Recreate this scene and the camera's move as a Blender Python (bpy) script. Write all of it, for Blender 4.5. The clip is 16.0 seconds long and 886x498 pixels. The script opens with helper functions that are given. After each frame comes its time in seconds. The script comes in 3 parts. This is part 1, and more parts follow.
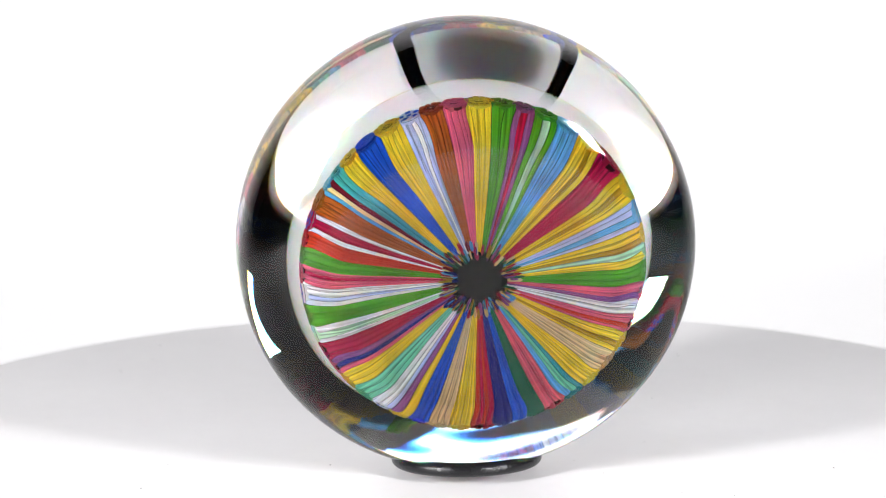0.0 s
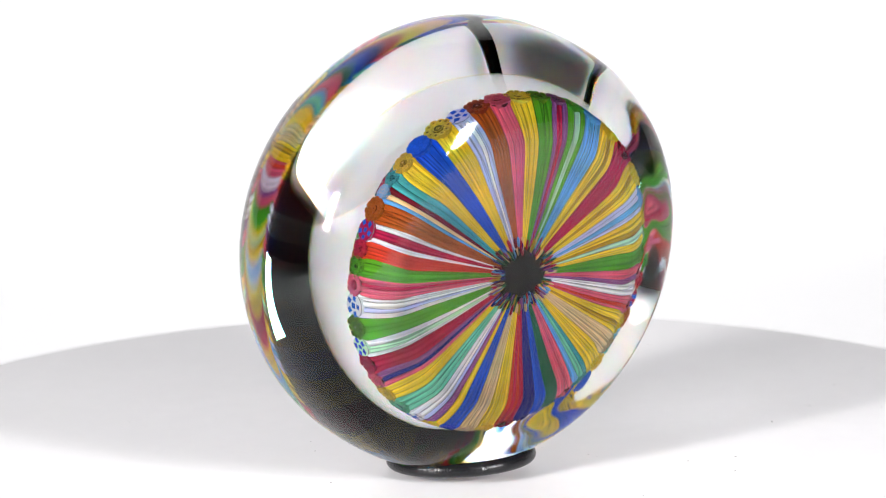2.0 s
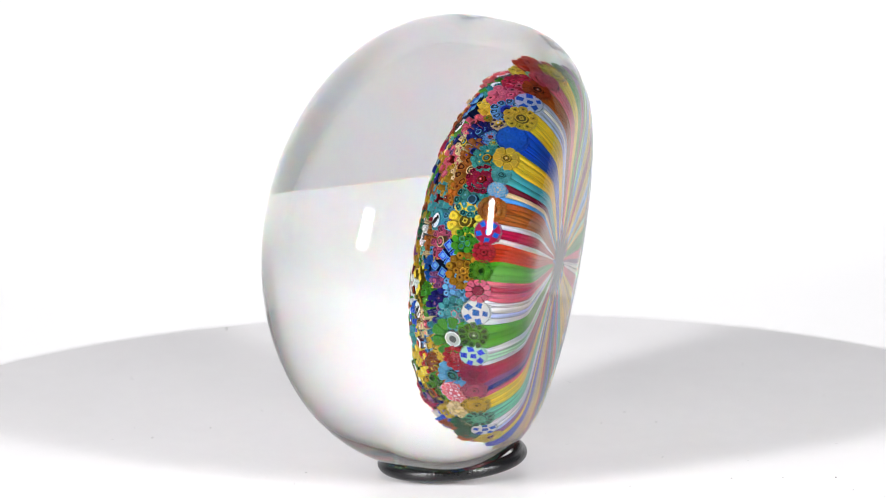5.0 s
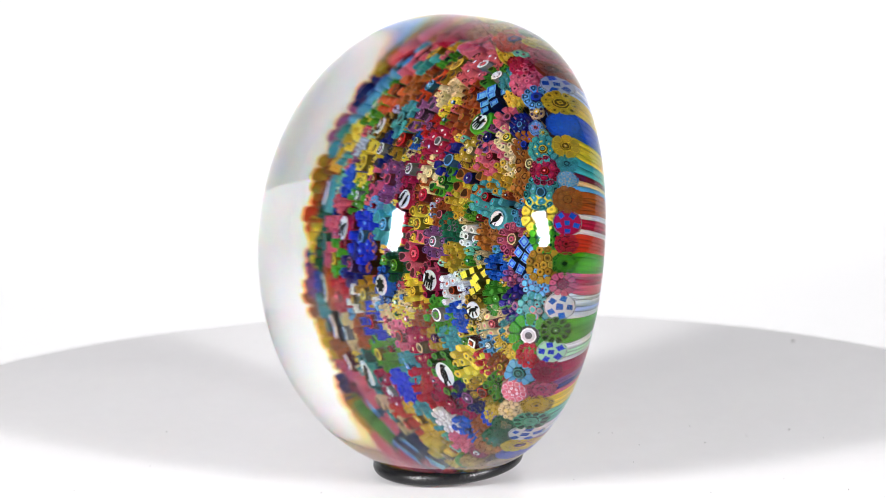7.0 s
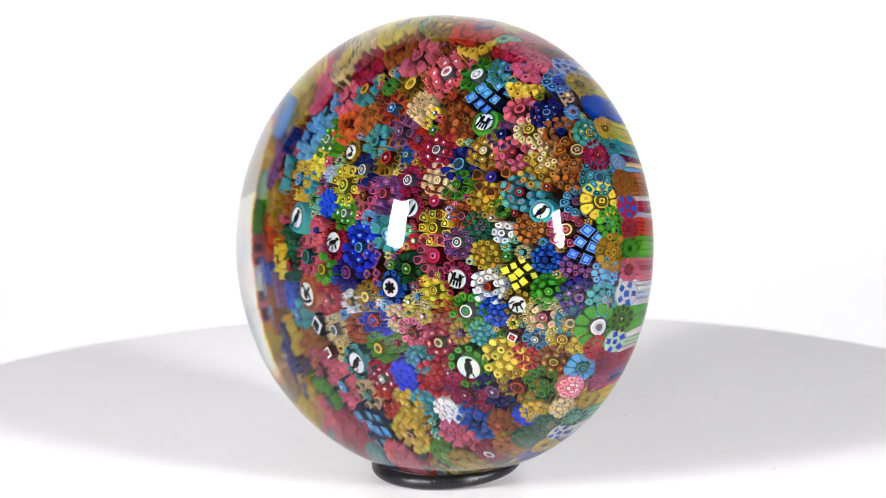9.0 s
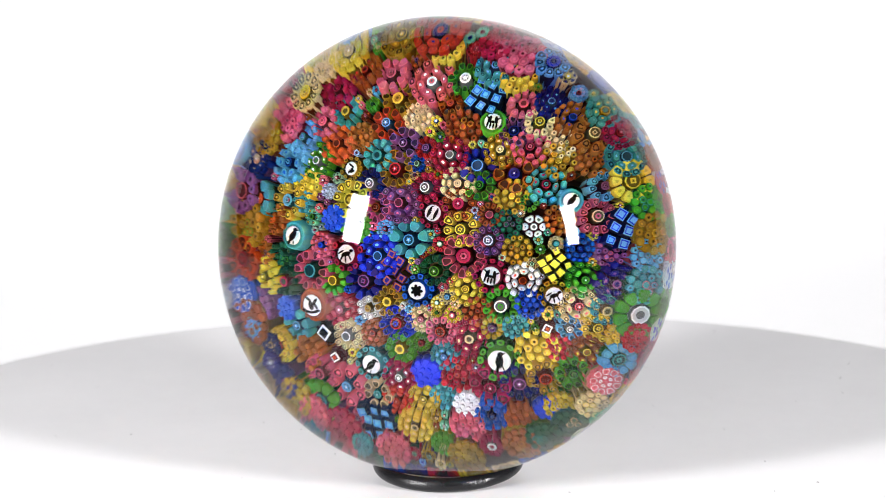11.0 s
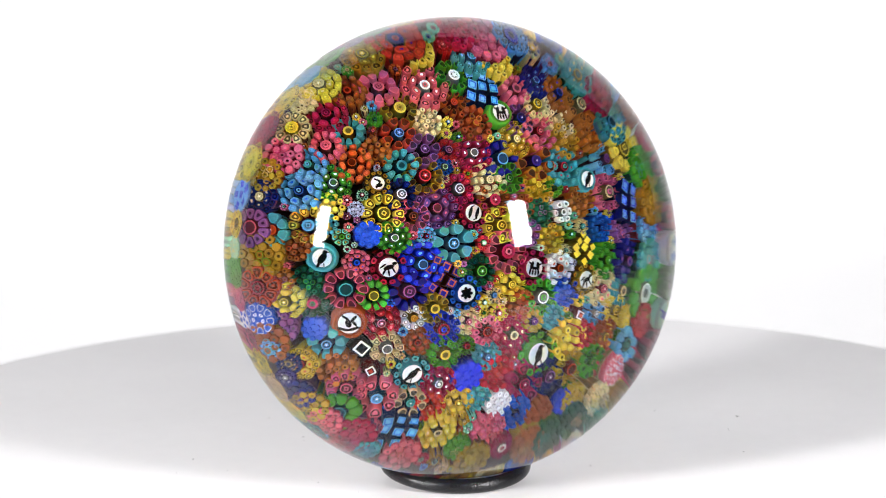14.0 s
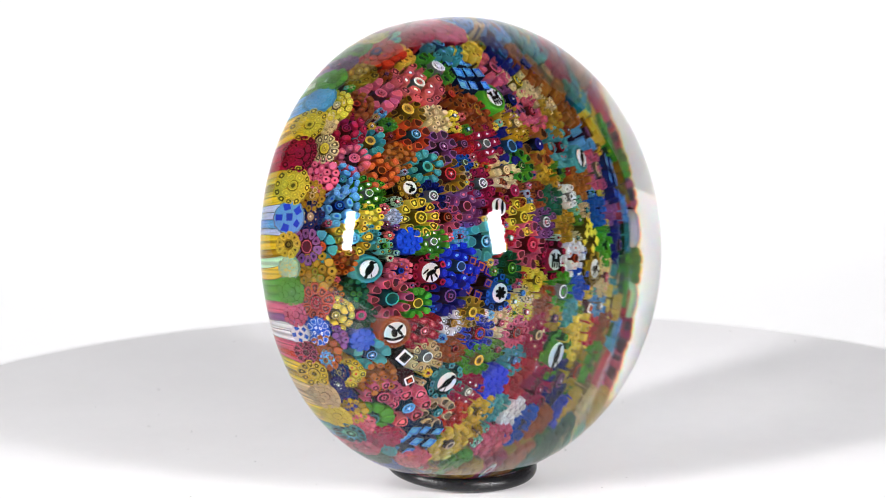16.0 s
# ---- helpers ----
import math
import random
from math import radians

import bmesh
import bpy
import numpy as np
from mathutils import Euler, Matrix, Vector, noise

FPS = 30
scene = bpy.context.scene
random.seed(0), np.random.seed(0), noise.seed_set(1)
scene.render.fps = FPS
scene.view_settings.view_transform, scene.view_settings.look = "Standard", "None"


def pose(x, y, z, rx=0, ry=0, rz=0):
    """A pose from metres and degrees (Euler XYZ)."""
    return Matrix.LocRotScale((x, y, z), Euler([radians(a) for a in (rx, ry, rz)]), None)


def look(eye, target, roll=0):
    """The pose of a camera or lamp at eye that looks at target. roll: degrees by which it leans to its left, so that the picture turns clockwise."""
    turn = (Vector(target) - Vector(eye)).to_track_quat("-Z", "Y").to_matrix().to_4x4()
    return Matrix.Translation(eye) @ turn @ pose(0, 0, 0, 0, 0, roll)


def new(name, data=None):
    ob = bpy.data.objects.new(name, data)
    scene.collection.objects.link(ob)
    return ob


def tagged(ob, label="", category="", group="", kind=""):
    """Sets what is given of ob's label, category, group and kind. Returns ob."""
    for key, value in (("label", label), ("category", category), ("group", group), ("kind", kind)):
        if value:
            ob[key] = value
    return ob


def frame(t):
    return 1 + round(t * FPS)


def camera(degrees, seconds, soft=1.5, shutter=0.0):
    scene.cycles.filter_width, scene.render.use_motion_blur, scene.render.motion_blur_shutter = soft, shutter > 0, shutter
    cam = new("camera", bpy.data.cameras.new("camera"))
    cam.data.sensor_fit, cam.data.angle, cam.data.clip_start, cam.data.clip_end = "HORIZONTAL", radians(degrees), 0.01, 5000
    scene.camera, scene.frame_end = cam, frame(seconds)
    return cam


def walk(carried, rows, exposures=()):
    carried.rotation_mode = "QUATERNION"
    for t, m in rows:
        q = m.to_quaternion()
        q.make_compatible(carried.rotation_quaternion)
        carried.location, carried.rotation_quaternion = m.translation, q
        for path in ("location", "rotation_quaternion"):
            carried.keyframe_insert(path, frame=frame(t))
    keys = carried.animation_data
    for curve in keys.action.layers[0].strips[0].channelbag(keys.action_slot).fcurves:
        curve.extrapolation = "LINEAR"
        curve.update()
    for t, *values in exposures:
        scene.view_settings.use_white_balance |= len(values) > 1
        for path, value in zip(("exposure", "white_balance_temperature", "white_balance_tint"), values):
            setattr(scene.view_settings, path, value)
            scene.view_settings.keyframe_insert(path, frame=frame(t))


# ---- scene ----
FIELD, SECONDS = 15.0, 16.0
cam = camera(FIELD, SECONDS, soft=0.95)
cam.data.dof.use_dof, cam.data.dof.focus_distance, cam.data.dof.aperture_fstop = True, 0.563, 31.0
EYE = Vector((-0.0024, -0.5581, 0.1596))
PITCH = radians(12.175)
AIM = EYE + Vector((0, math.cos(PITCH), -math.sin(PITCH)))
walk(cam, [(0.0, look(EYE, AIM, -0.602)), (SECONDS, look(EYE, AIM, -0.602))])

# ---- world and lamps ----
TURN = 14.193          # degrees a second, counter-clockwise from above
FACING = 12.2          # the second at which the dome looks at the camera

world = bpy.data.worlds.new("world")
scene.world = world
world.use_nodes = True
world.node_tree.nodes["Background"].inputs["Color"].default_value = (0.9, 0.95, 1.0, 1)
world.node_tree.nodes["Background"].inputs["Strength"].default_value = 0.005
scene.view_settings.exposure = 0.0


def panel_lamp(azimuth, height, distance, width, tall, power, colour):
    a, e = radians(azimuth), radians(height)
    eye = (distance * math.sin(a) * math.cos(e), -distance * math.cos(a) * math.cos(e), 0.04 + distance * math.sin(e))
    data = bpy.data.lights.new("panel_lamp", "AREA")
    data.shape, data.size, data.size_y, data.energy, data.color = "RECTANGLE", width, tall, power, colour
    ob = new("panel_lamp", data)
    ob.matrix_world = look(eye, (0, 0, 0.04))
    return ob


panel_lamp(-49, 15.6, 0.50, 0.065, 0.145, 4.7, (1.0, 0.985, 1.0))
panel_lamp(45.5, 14.6, 0.50, 0.060, 0.135, 4.2, (1.0, 0.985, 1.0))


# ---- materials ----
def material(name, colour, rough=0.5, specular=0.5, metal=0.0):
    m = bpy.data.materials.new(name)
    m.use_nodes = True
    b = m.node_tree.nodes["Principled BSDF"]
    b.inputs["Base Color"].default_value = (*colour, 1)
    b.inputs["Roughness"].default_value = rough
    b.inputs["Specular IOR Level"].default_value = specular
    b.inputs["Metallic"].default_value = metal
    return m, m.node_tree, b


def node(tree, kind, **values):
    n = tree.nodes.new(kind)
    for key, value in values.items():
        n.inputs[key.replace("_", " ")].default_value = value
    return n


def mottled(name, colour, rough=0.5, specular=0.5, scale=40.0, low=0.85, high=1.1, bump=0.0, bump_scale=400.0, stretch=(1, 1, 1)):
    """A paint with variation at two sizes and a fine relief."""
    m, t, b = material(name, colour, rough, specular)
    where = t.nodes.new("ShaderNodeTexCoord")
    size = t.nodes.new("ShaderNodeMapping")
    size.inputs["Scale"].default_value = stretch
    t.links.new(where.outputs["Object"], size.inputs["Vector"])
    coarse = node(t, "ShaderNodeTexNoise", Scale=scale, Detail=4.0)
    fine = node(t, "ShaderNodeTexNoise", Scale=scale * 9, Detail=2.0)
    for n in (coarse, fine):
        t.links.new(size.outputs["Vector"], n.inputs["Vector"])
    mix = t.nodes.new("ShaderNodeMath")
    mix.operation = "MULTIPLY_ADD"
    mix.inputs[1].default_value = 0.35
    t.links.new(fine.outputs["Fac"], mix.inputs[0])
    t.links.new(coarse.outputs["Fac"], mix.inputs[2])
    to = node(t, "ShaderNodeMapRange")
    to.inputs["From Min"].default_value, to.inputs["From Max"].default_value = 0.4, 0.95
    to.inputs["To Min"].default_value, to.inputs["To Max"].default_value = low, high
    t.links.new(mix.outputs[0], to.inputs["Value"])
    times = t.nodes.new("ShaderNodeVectorMath")
    times.operation = "SCALE"
    times.inputs[0].default_value = colour
    t.links.new(to.outputs["Result"], times.inputs["Scale"])
    t.links.new(times.outputs["Vector"], b.inputs["Base Color"])
    if bump:
        grain = node(t, "ShaderNodeTexNoise", Scale=bump_scale, Detail=3.0)
        relief = node(t, "ShaderNodeBump", Strength=bump, Distance=0.001)
        t.links.new(size.outputs["Vector"], grain.inputs["Vector"])
        t.links.new(grain.outputs["Fac"], relief.inputs["Height"])
        t.links.new(relief.outputs["Normal"], b.inputs["Normal"])
    return m


def cane_glass(name, colour):
    """Opaque coloured glass: streaks along the rod and a shift of tone from rod to rod and cane to cane."""
    m, t, b = material(name, colour, 0.5, 0.03)
    where = t.nodes.new("ShaderNodeTexCoord")
    size = t.nodes.new("ShaderNodeMapping")
    size.inputs["Scale"].default_value = (5.0, 5.0, 0.5)
    t.links.new(where.outputs["Object"], size.inputs["Vector"])
    streak = node(t, "ShaderNodeTexNoise", Scale=1.6, Detail=4.0)
    t.links.new(size.outputs["Vector"], streak.inputs["Vector"])
    thing = t.nodes.new("ShaderNodeObjectInfo")
    island = t.nodes.new("ShaderNodeNewGeometry")
    total = t.nodes.new("ShaderNodeMath")
    total.operation = "ADD"
    t.links.new(thing.outputs["Random"], total.inputs[0])
    t.links.new(island.outputs["Random Per Island"], total.inputs[1])
    both = t.nodes.new("ShaderNodeMath")
    both.operation = "ADD"
    t.links.new(total.outputs[0], both.inputs[0])
    t.links.new(streak.outputs["Fac"], both.inputs[1])
    tone = node(t, "ShaderNodeMapRange")
    tone.inputs["From Min"].default_value, tone.inputs["From Max"].default_value = 0.4, 2.4
    tone.inputs["To Min"].default_value, tone.inputs["To Max"].default_value = 0.72, 1.28
    t.links.new(both.outputs[0], tone.inputs["Value"])
    hue = node(t, "ShaderNodeMapRange")
    hue.inputs["To Min"].default_value, hue.inputs["To Max"].default_value = 0.485, 0.515
    t.links.new(thing.outputs["Random"], hue.inputs["Value"])
    shift = node(t, "ShaderNodeHueSaturation", Color=(*colour, 1))
    t.links.new(hue.outputs["Result"], shift.inputs["Hue"])
    t.links.new(tone.outputs["Result"], shift.inputs["Value"])
    t.links.new(shift.outputs["Color"], b.inputs["Base Color"])
    return m


def stave_glass(name, colour):
    """The same coloured glass drawn out towards the middle: many fine streaks along the pull and slow clouds of tone."""
    m, t, b = material(name, colour, 0.45, 0.05)
    where = t.nodes.new("ShaderNodeTexCoord")
    angle = t.nodes.new("ShaderNodeTexGradient")
    angle.gradient_type = "RADIAL"
    t.links.new(where.outputs["Object"], angle.inputs["Vector"])
    wide = t.nodes.new("ShaderNodeMath")
    wide.operation = "MULTIPLY"
    wide.inputs[1].default_value = 330.0
    t.links.new(angle.outputs["Fac"], wide.inputs[0])
    fine = node(t, "ShaderNodeTexNoise", Scale=1.0, Detail=3.0)
    fine.noise_dimensions = "1D"
    t.links.new(wide.outputs[0], fine.inputs["W"])
    cloud = node(t, "ShaderNodeTexNoise", Scale=170.0, Detail=2.0)
    t.links.new(where.outputs["Object"], cloud.inputs["Vector"])
    both = t.nodes.new("ShaderNodeMath")
    both.operation = "MULTIPLY_ADD"
    both.inputs[1].default_value = 0.55
    t.links.new(cloud.outputs["Fac"], both.inputs[0])
    t.links.new(fine.outputs["Fac"], both.inputs[2])
    tone = node(t, "ShaderNodeMapRange")
    tone.inputs["From Min"].default_value, tone.inputs["From Max"].default_value = 0.50, 1.05
    tone.inputs["To Min"].default_value, tone.inputs["To Max"].default_value = 0.52, 1.58
    t.links.new(both.outputs[0], tone.inputs["Value"])
    shift = node(t, "ShaderNodeHueSaturation", Color=(*colour, 1))
    t.links.new(tone.outputs["Result"], shift.inputs["Value"])
    t.links.new(shift.outputs["Color"], b.inputs["Base Color"])
    return m


def clear_glass():
    m = bpy.data.materials.new("crystal")
    m.use_nodes = True
    t = m.node_tree
    t.nodes.remove(t.nodes["Principled BSDF"])
    warm = node(t, "ShaderNodeBsdfRefraction", Color=(0.72, 0.16, 0.02, 1), Roughness=0.0, IOR=1.5695)
    middle = node(t, "ShaderNodeBsdfRefraction", Color=(0.20, 0.60, 0.20, 1), Roughness=0.0, IOR=1.576)
    cold = node(t, "ShaderNodeBsdfRefraction", Color=(0.01, 0.173, 0.72, 1), Roughness=0.0, IOR=1.583)
    two, bent = t.nodes.new("ShaderNodeAddShader"), t.nodes.new("ShaderNodeAddShader")
    t.links.new(warm.outputs[0], two.inputs[0])
    t.links.new(middle.outputs[0], two.inputs[1])
    t.links.new(two.outputs[0], bent.inputs[0])
    t.links.new(cold.outputs[0], bent.inputs[1])
    shine = node(t, "ShaderNodeBsdfGlossy", Color=(0.98, 0.98, 0.98, 1), Roughness=0.0)
    edge = node(t, "ShaderNodeFresnel", IOR=1.576)
    soft = t.nodes.new("ShaderNodeMath")
    soft.operation = "POWER"
    soft.inputs[1].default_value = 1.22
    both = t.nodes.new("ShaderNodeMixShader")
    t.links.new(edge.outputs[0], soft.inputs[0])
    t.links.new(soft.outputs[0], both.inputs[0])
    t.links.new(bent.outputs[0], both.inputs[1])
    t.links.new(shine.outputs[0], both.inputs[2])
    t.links.new(both.outputs[0], t.nodes["Material Output"].inputs["Surface"])
    return m


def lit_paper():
    """White paper with light added as emission, brightest behind the turntable and fading outwards."""
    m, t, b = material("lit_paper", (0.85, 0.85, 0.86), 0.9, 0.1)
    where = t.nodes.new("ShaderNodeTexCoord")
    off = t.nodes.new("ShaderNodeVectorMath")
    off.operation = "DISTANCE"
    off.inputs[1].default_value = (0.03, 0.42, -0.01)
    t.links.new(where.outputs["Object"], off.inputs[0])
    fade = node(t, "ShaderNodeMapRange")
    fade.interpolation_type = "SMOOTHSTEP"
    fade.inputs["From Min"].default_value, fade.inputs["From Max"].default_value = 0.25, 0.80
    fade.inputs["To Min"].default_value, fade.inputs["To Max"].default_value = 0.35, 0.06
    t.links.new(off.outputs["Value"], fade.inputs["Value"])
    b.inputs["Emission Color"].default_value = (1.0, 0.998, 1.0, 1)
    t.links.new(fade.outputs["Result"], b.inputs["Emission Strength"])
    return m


CRYSTAL = clear_glass()
RUBBER = mottled("black_rubber", (0.008, 0.008, 0.009), 0.26, 0.3, 300, 0.8, 1.2, 0.15, 2500)
DISC_WHITE = mottled("white_laminate", (0.80, 0.795, 0.80), 0.38, 0.45, 30, 0.96, 1.02, 0.04, 900)
PAPER = mottled("white_paper", (0.82, 0.82, 0.82), 0.9, 0.1, 8, 0.97, 1.02)
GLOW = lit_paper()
TABLE = mottled("dark_table_top", (0.025, 0.023, 0.021), 0.6, 0.3, 12, 0.8, 1.2, 0.1, 300)
ROOM = mottled("dark_wall_paint", (0.035, 0.035, 0.037), 0.9, 0.1, 3, 0.85, 1.1)
SPECK = mottled("dust", (0.10, 0.09, 0.08), 0.9, 0.1)
COLOURS = {
    "yellow": (0.77, 0.53, 0.03), "ochre": (0.40, 0.23, 0.012), "pink": (0.66, 0.10, 0.17), "crimson": (0.40, 0.008, 0.05),
    "maroon": (0.13, 0.006, 0.02), "red": (0.55, 0.035, 0.018), "rust": (0.33, 0.075, 0.016), "blue": (0.012, 0.07, 0.52),
    "sky": (0.11, 0.36, 0.72), "teal": (0.05, 0.30, 0.33), "green": (0.07, 0.29, 0.015), "dark_green": (0.01, 0.10, 0.05),
    "violet": (0.24, 0.075, 0.24), "navy": (0.012, 0.012, 0.17), "white": (0.80, 0.80, 0.84), "black": (0.006, 0.005, 0.006),
    "cream": (0.70, 0.50, 0.25), "lavender": (0.46, 0.52, 0.80), "mint": (0.42, 0.68, 0.48), "aqua": (0.14, 0.52, 0.36),
}


def muted(colour):
    grey = 0.3 * colour[0] + 0.6 * colour[1] + 0.1 * colour[2]
    return tuple(0.96 * v + 0.04 * grey for v in colour)


GLASS = {key: cane_glass(key + "_cane_glass", muted(value)) for key, value in COLOURS.items()}
STAVE_GLASS = {key: stave_glass(key + "_drawn_glass", value) for key, value in COLOURS.items()}
# darkened copies: pattern tones, plus shade coloured into rod sides, slopes and gaps
MID_SHADE_GLASS = {key: cane_glass("mid_shade_" + key + "_cane_glass", tuple(0.64 * v + 0.003 for v in muted(value))) for key, value in COLOURS.items()}
SEAM_SHADE_GLASS = {key: cane_glass("seam_shade_" + key + "_cane_glass", tuple(0.28 * v + 0.003 for v in muted(value))) for key, value in COLOURS.items()}
DEEP_SHADE_GLASS = {key: cane_glass("deep_shade_" + key + "_cane_glass", tuple(0.11 * v + 0.002 for v in muted(value))) for key, value in COLOURS.items()}


# ---- building helpers ----
def mesh_of(name, bm, materials, smooth=False):
    me = bpy.data.meshes.new(name)
    bm.normal_update()
    bm.to_mesh(me)
    bm.free()
    for m in materials:
        me.materials.append(m)
    if smooth:
        me.polygons.foreach_set("use_smooth", [True] * len(me.polygons))
    return me


def part(name, bm, mat, parent=None, label="", smooth=False):
    ob = new(name, mesh_of(name, bm, mat if isinstance(mat, list) else [mat], smooth))
    if parent:
        ob.parent = parent
    return tagged(ob, label)


def lathe(profile, steps, closed_ends=True):
    """Turns (radius, height) rows round the z axis; a zero radius closes an end."""
    bm = bmesh.new()
    rings = []
    for r, z in profile:
        if r < 1e-7:
            rings.append([bm.verts.new((0, 0, z))])
        else:
            rings.append([bm.verts.new((r * math.cos(k * math.tau / steps), r * math.sin(k * math.tau / steps), z)) for k in range(steps)])
    for a, b in zip(rings, rings[1:]):
        for k in range(steps):
            n = (k + 1) % steps
            if len(a) == 1:
                bm.faces.new((a[0], b[k], b[n]))
            elif len(b) == 1:
                bm.faces.new((a[k], b[0], a[n]))
            else:
                bm.faces.new((a[k], b[k], b[n], a[n]))
    bmesh.ops.recalc_face_normals(bm, faces=bm.faces)
    return bm


# ---- the room and the table ----
def sheet(rows, half, thick):
    """A bent sheet: (y, z) rows drawn out in x, with thickness."""
    bm = bmesh.new()
    strips = []
    for y, z in rows:
        strips.append([bm.verts.new((x, y, z)) for x in (-half, half)])
    for a, b in zip(strips, strips[1:]):
        bm.faces.new((a[0], a[1], b[1], b[0]))
    bmesh.ops.recalc_face_normals(bm, faces=bm.faces)
    bmesh.ops.solidify(bm, geom=bm.faces[:], thickness=thick)
    return bm


def box(bm, lo, hi):
    v = [bm.verts.new((x, y, z)) for x in (lo[0], hi[0]) for y in (lo[1], hi[1]) for z in (lo[2], hi[2])]
    for f in ((0, 1, 3, 2), (4, 6, 7, 5), (0, 4, 5, 1), (2, 3, 7, 6), (0, 2, 6, 4), (1, 5, 7, 3)):
        bm.faces.new([v[i] for i in f])
    return bm


tagged(part("table", box(bmesh.new(), (-0.75, -0.36, -0.080), (0.75, 0.75, -0.040)), TABLE), "dark table under the turntable", "table", kind="structure")
BEND = [(0.30 + 0.22 * math.sin(a), 0.182 - 0.22 * math.cos(a)) for a in (k * math.pi / 20 for k in range(11))]
SWEEP = [(-0.245, -0.0395), (-0.2, -0.0395), (-0.1, -0.0395), (0.0, -0.0395), (0.1, -0.0395), (0.15, -0.0395), (0.20, -0.0393), (0.25, -0.0389), *BEND, (0.52, 0.25), (0.52, 0.30), (0.52, 0.40), (0.52, 0.55), (0.52, 0.70)]
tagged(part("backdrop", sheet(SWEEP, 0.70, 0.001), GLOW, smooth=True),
       "plain white paper sweep behind the turntable, with an added glow", "backdrop", kind="structure")
for name, lo, hi in (("floor", (-1.6, -1.9, -0.80), (1.6, 1.3, -0.76)), ("ceiling", (-1.6, -1.9, 1.70), (1.6, 1.3, 1.74)),
                     ("wall_north", (-1.6, 1.3, -0.80), (1.6, 1.35, 1.74)), ("wall_south", (-1.6, -1.95, -0.80), (1.6, -1.9, 1.74)),
                     ("wall_east", (1.6, -1.95, -0.80), (1.65, 1.35, 1.74)), ("wall_west", (-1.65, -1.95, -0.80), (-1.6, 1.35, 1.74))):
    tagged(part(name, box(bmesh.new(), lo, hi), ROOM), "dim plain dark room " + name.split("_")[0], name.split("_")[0], kind="structure")

# ---- the turntable ----
DISC_R = 0.1206
turntable = tagged(new("turntable"), "round white turntable plate with a smooth satin top", "turntable")
part("plate", lathe([(0, 0), (DISC_R - 0.0012, 0), (DISC_R - 0.0003, -0.0004), (DISC_R, -0.0012), (DISC_R, -0.0085),
                     (DISC_R - 0.001, -0.0095), (0, -0.0095)], 180), DISC_WHITE, turntable, smooth=False)
part("base", lathe([(0, -0.0097), (0.085, -0.0097), (0.088, -0.013), (0.088, -0.0385), (0.086, -0.0395), (0, -0.0395)], 96), DISC_WHITE, turntable, "white drum foot")


def specks():
    """Dust on the plate: a few flat grains."""
    bm = bmesh.new()
    pick = random.Random(5)
    spots = [(0.1132, -45.6, 0.5), (0.0644, -76.5, 0.25), (0.0614, -164.6, 0.3), (0.1169, 42.5, 0.45), (0.054, 75.1, 0.15), (0.0953, -115.9, 0.2), (0.0532, -151.4, 0.2)]
    spots += [(pick.uniform(0.02, 0.118), pick.uniform(0, 360), pick.uniform(0.08, 0.2)) for _ in range(70)]
    for r, a, s in spots:
        a = radians(a)
        x, y, s = r * math.cos(a), r * math.sin(a), s * 0.001
        ring = [bm.verts.new((x + s * pick.uniform(0.6, 1.2) * math.cos(k * 1.2566), y + s * pick.uniform(0.6, 1.2) * math.sin(k * 1.2566), 0.00003)) for k in range(5)]
        top = bm.verts.new((x, y, 0.00003 + s * 0.4))
        for k in range(5):
            bm.faces.new((ring[k], ring[(k + 1) % 5], top))
    return bm


tagged(part("dust", specks(), SPECK, turntable, "fine dark dust specks"), kind="stuff")

# ---- the rubber ring ----
RING = (0.0013, 0.0017)


def torus(big, small, steps=96, sides=20):
    bm = bmesh.new()
    rows = [[bm.verts.new(((big + small * math.cos(b)) * math.cos(a), (big + small * math.cos(b)) * math.sin(a), small * math.sin(b)))
             for b in (j * math.tau / sides for j in range(sides))] for a in (i * math.tau / steps for i in range(steps))]
    for i in range(steps):
        for j in range(sides):
            bm.faces.new((rows[i][j], rows[i - steps + 1][j], rows[i - steps + 1][j - sides + 1], rows[i][j - sides + 1]))
    bmesh.ops.recalc_face_normals(bm, faces=bm.faces)
    return bm


rubber_ring = tagged(part("rubber_ring", torus(0.01175, 0.00122), RUBBER, smooth=True), "glossy black rubber ring lying flat under the glass weight", "ring")

# ---- the paperweight ----
MM = 0.001
BALL = 0.039
DOME, DOME_POWER = 0.774, 2.03
UNDER, UNDER_POWER, BASE = 0.5914, 3.063, 0.518
CENTRE = Vector((0.0013, 0.0028, 0.0400))
LEAN = 8.1

paperweight = tagged(new("paperweight"), "clear crystal dome paperweight packed with colourful millefiori canes, standing on edge", "paperweight")


def crystal_profile():
    rows = []
    for k in range(241):
        a = math.pi / 2 * (1 - k / 240)
        c, s = math.cos(a), math.sin(a)
        n = (abs(c) ** DOME_POWER + s ** DOME_POWER) ** (-1 / DOME_POWER)
        rows.append((c * n if k else 0.0, DOME * s * n))
    for k in range(1, 361):                # the shoulder, eased into the nearly flat ground base
        a = math.pi / 2 * k / 360
        c, s = max(math.cos(a), 0.0), math.sin(a)
        n = (c ** UNDER_POWER + s ** UNDER_POWER) ** (-1 / UNDER_POWER)
        r, z = (c * n if k < 360 else 0.0), UNDER * s * n
        flat = BASE + 0.004 - 0.0017 * r * r
        rows.append((r, -flat * (1 + (z / flat) ** -40) ** (-1 / 40) if z > 0.3 else -z))
    return [(x * BALL, y * BALL) for x, y in rows]


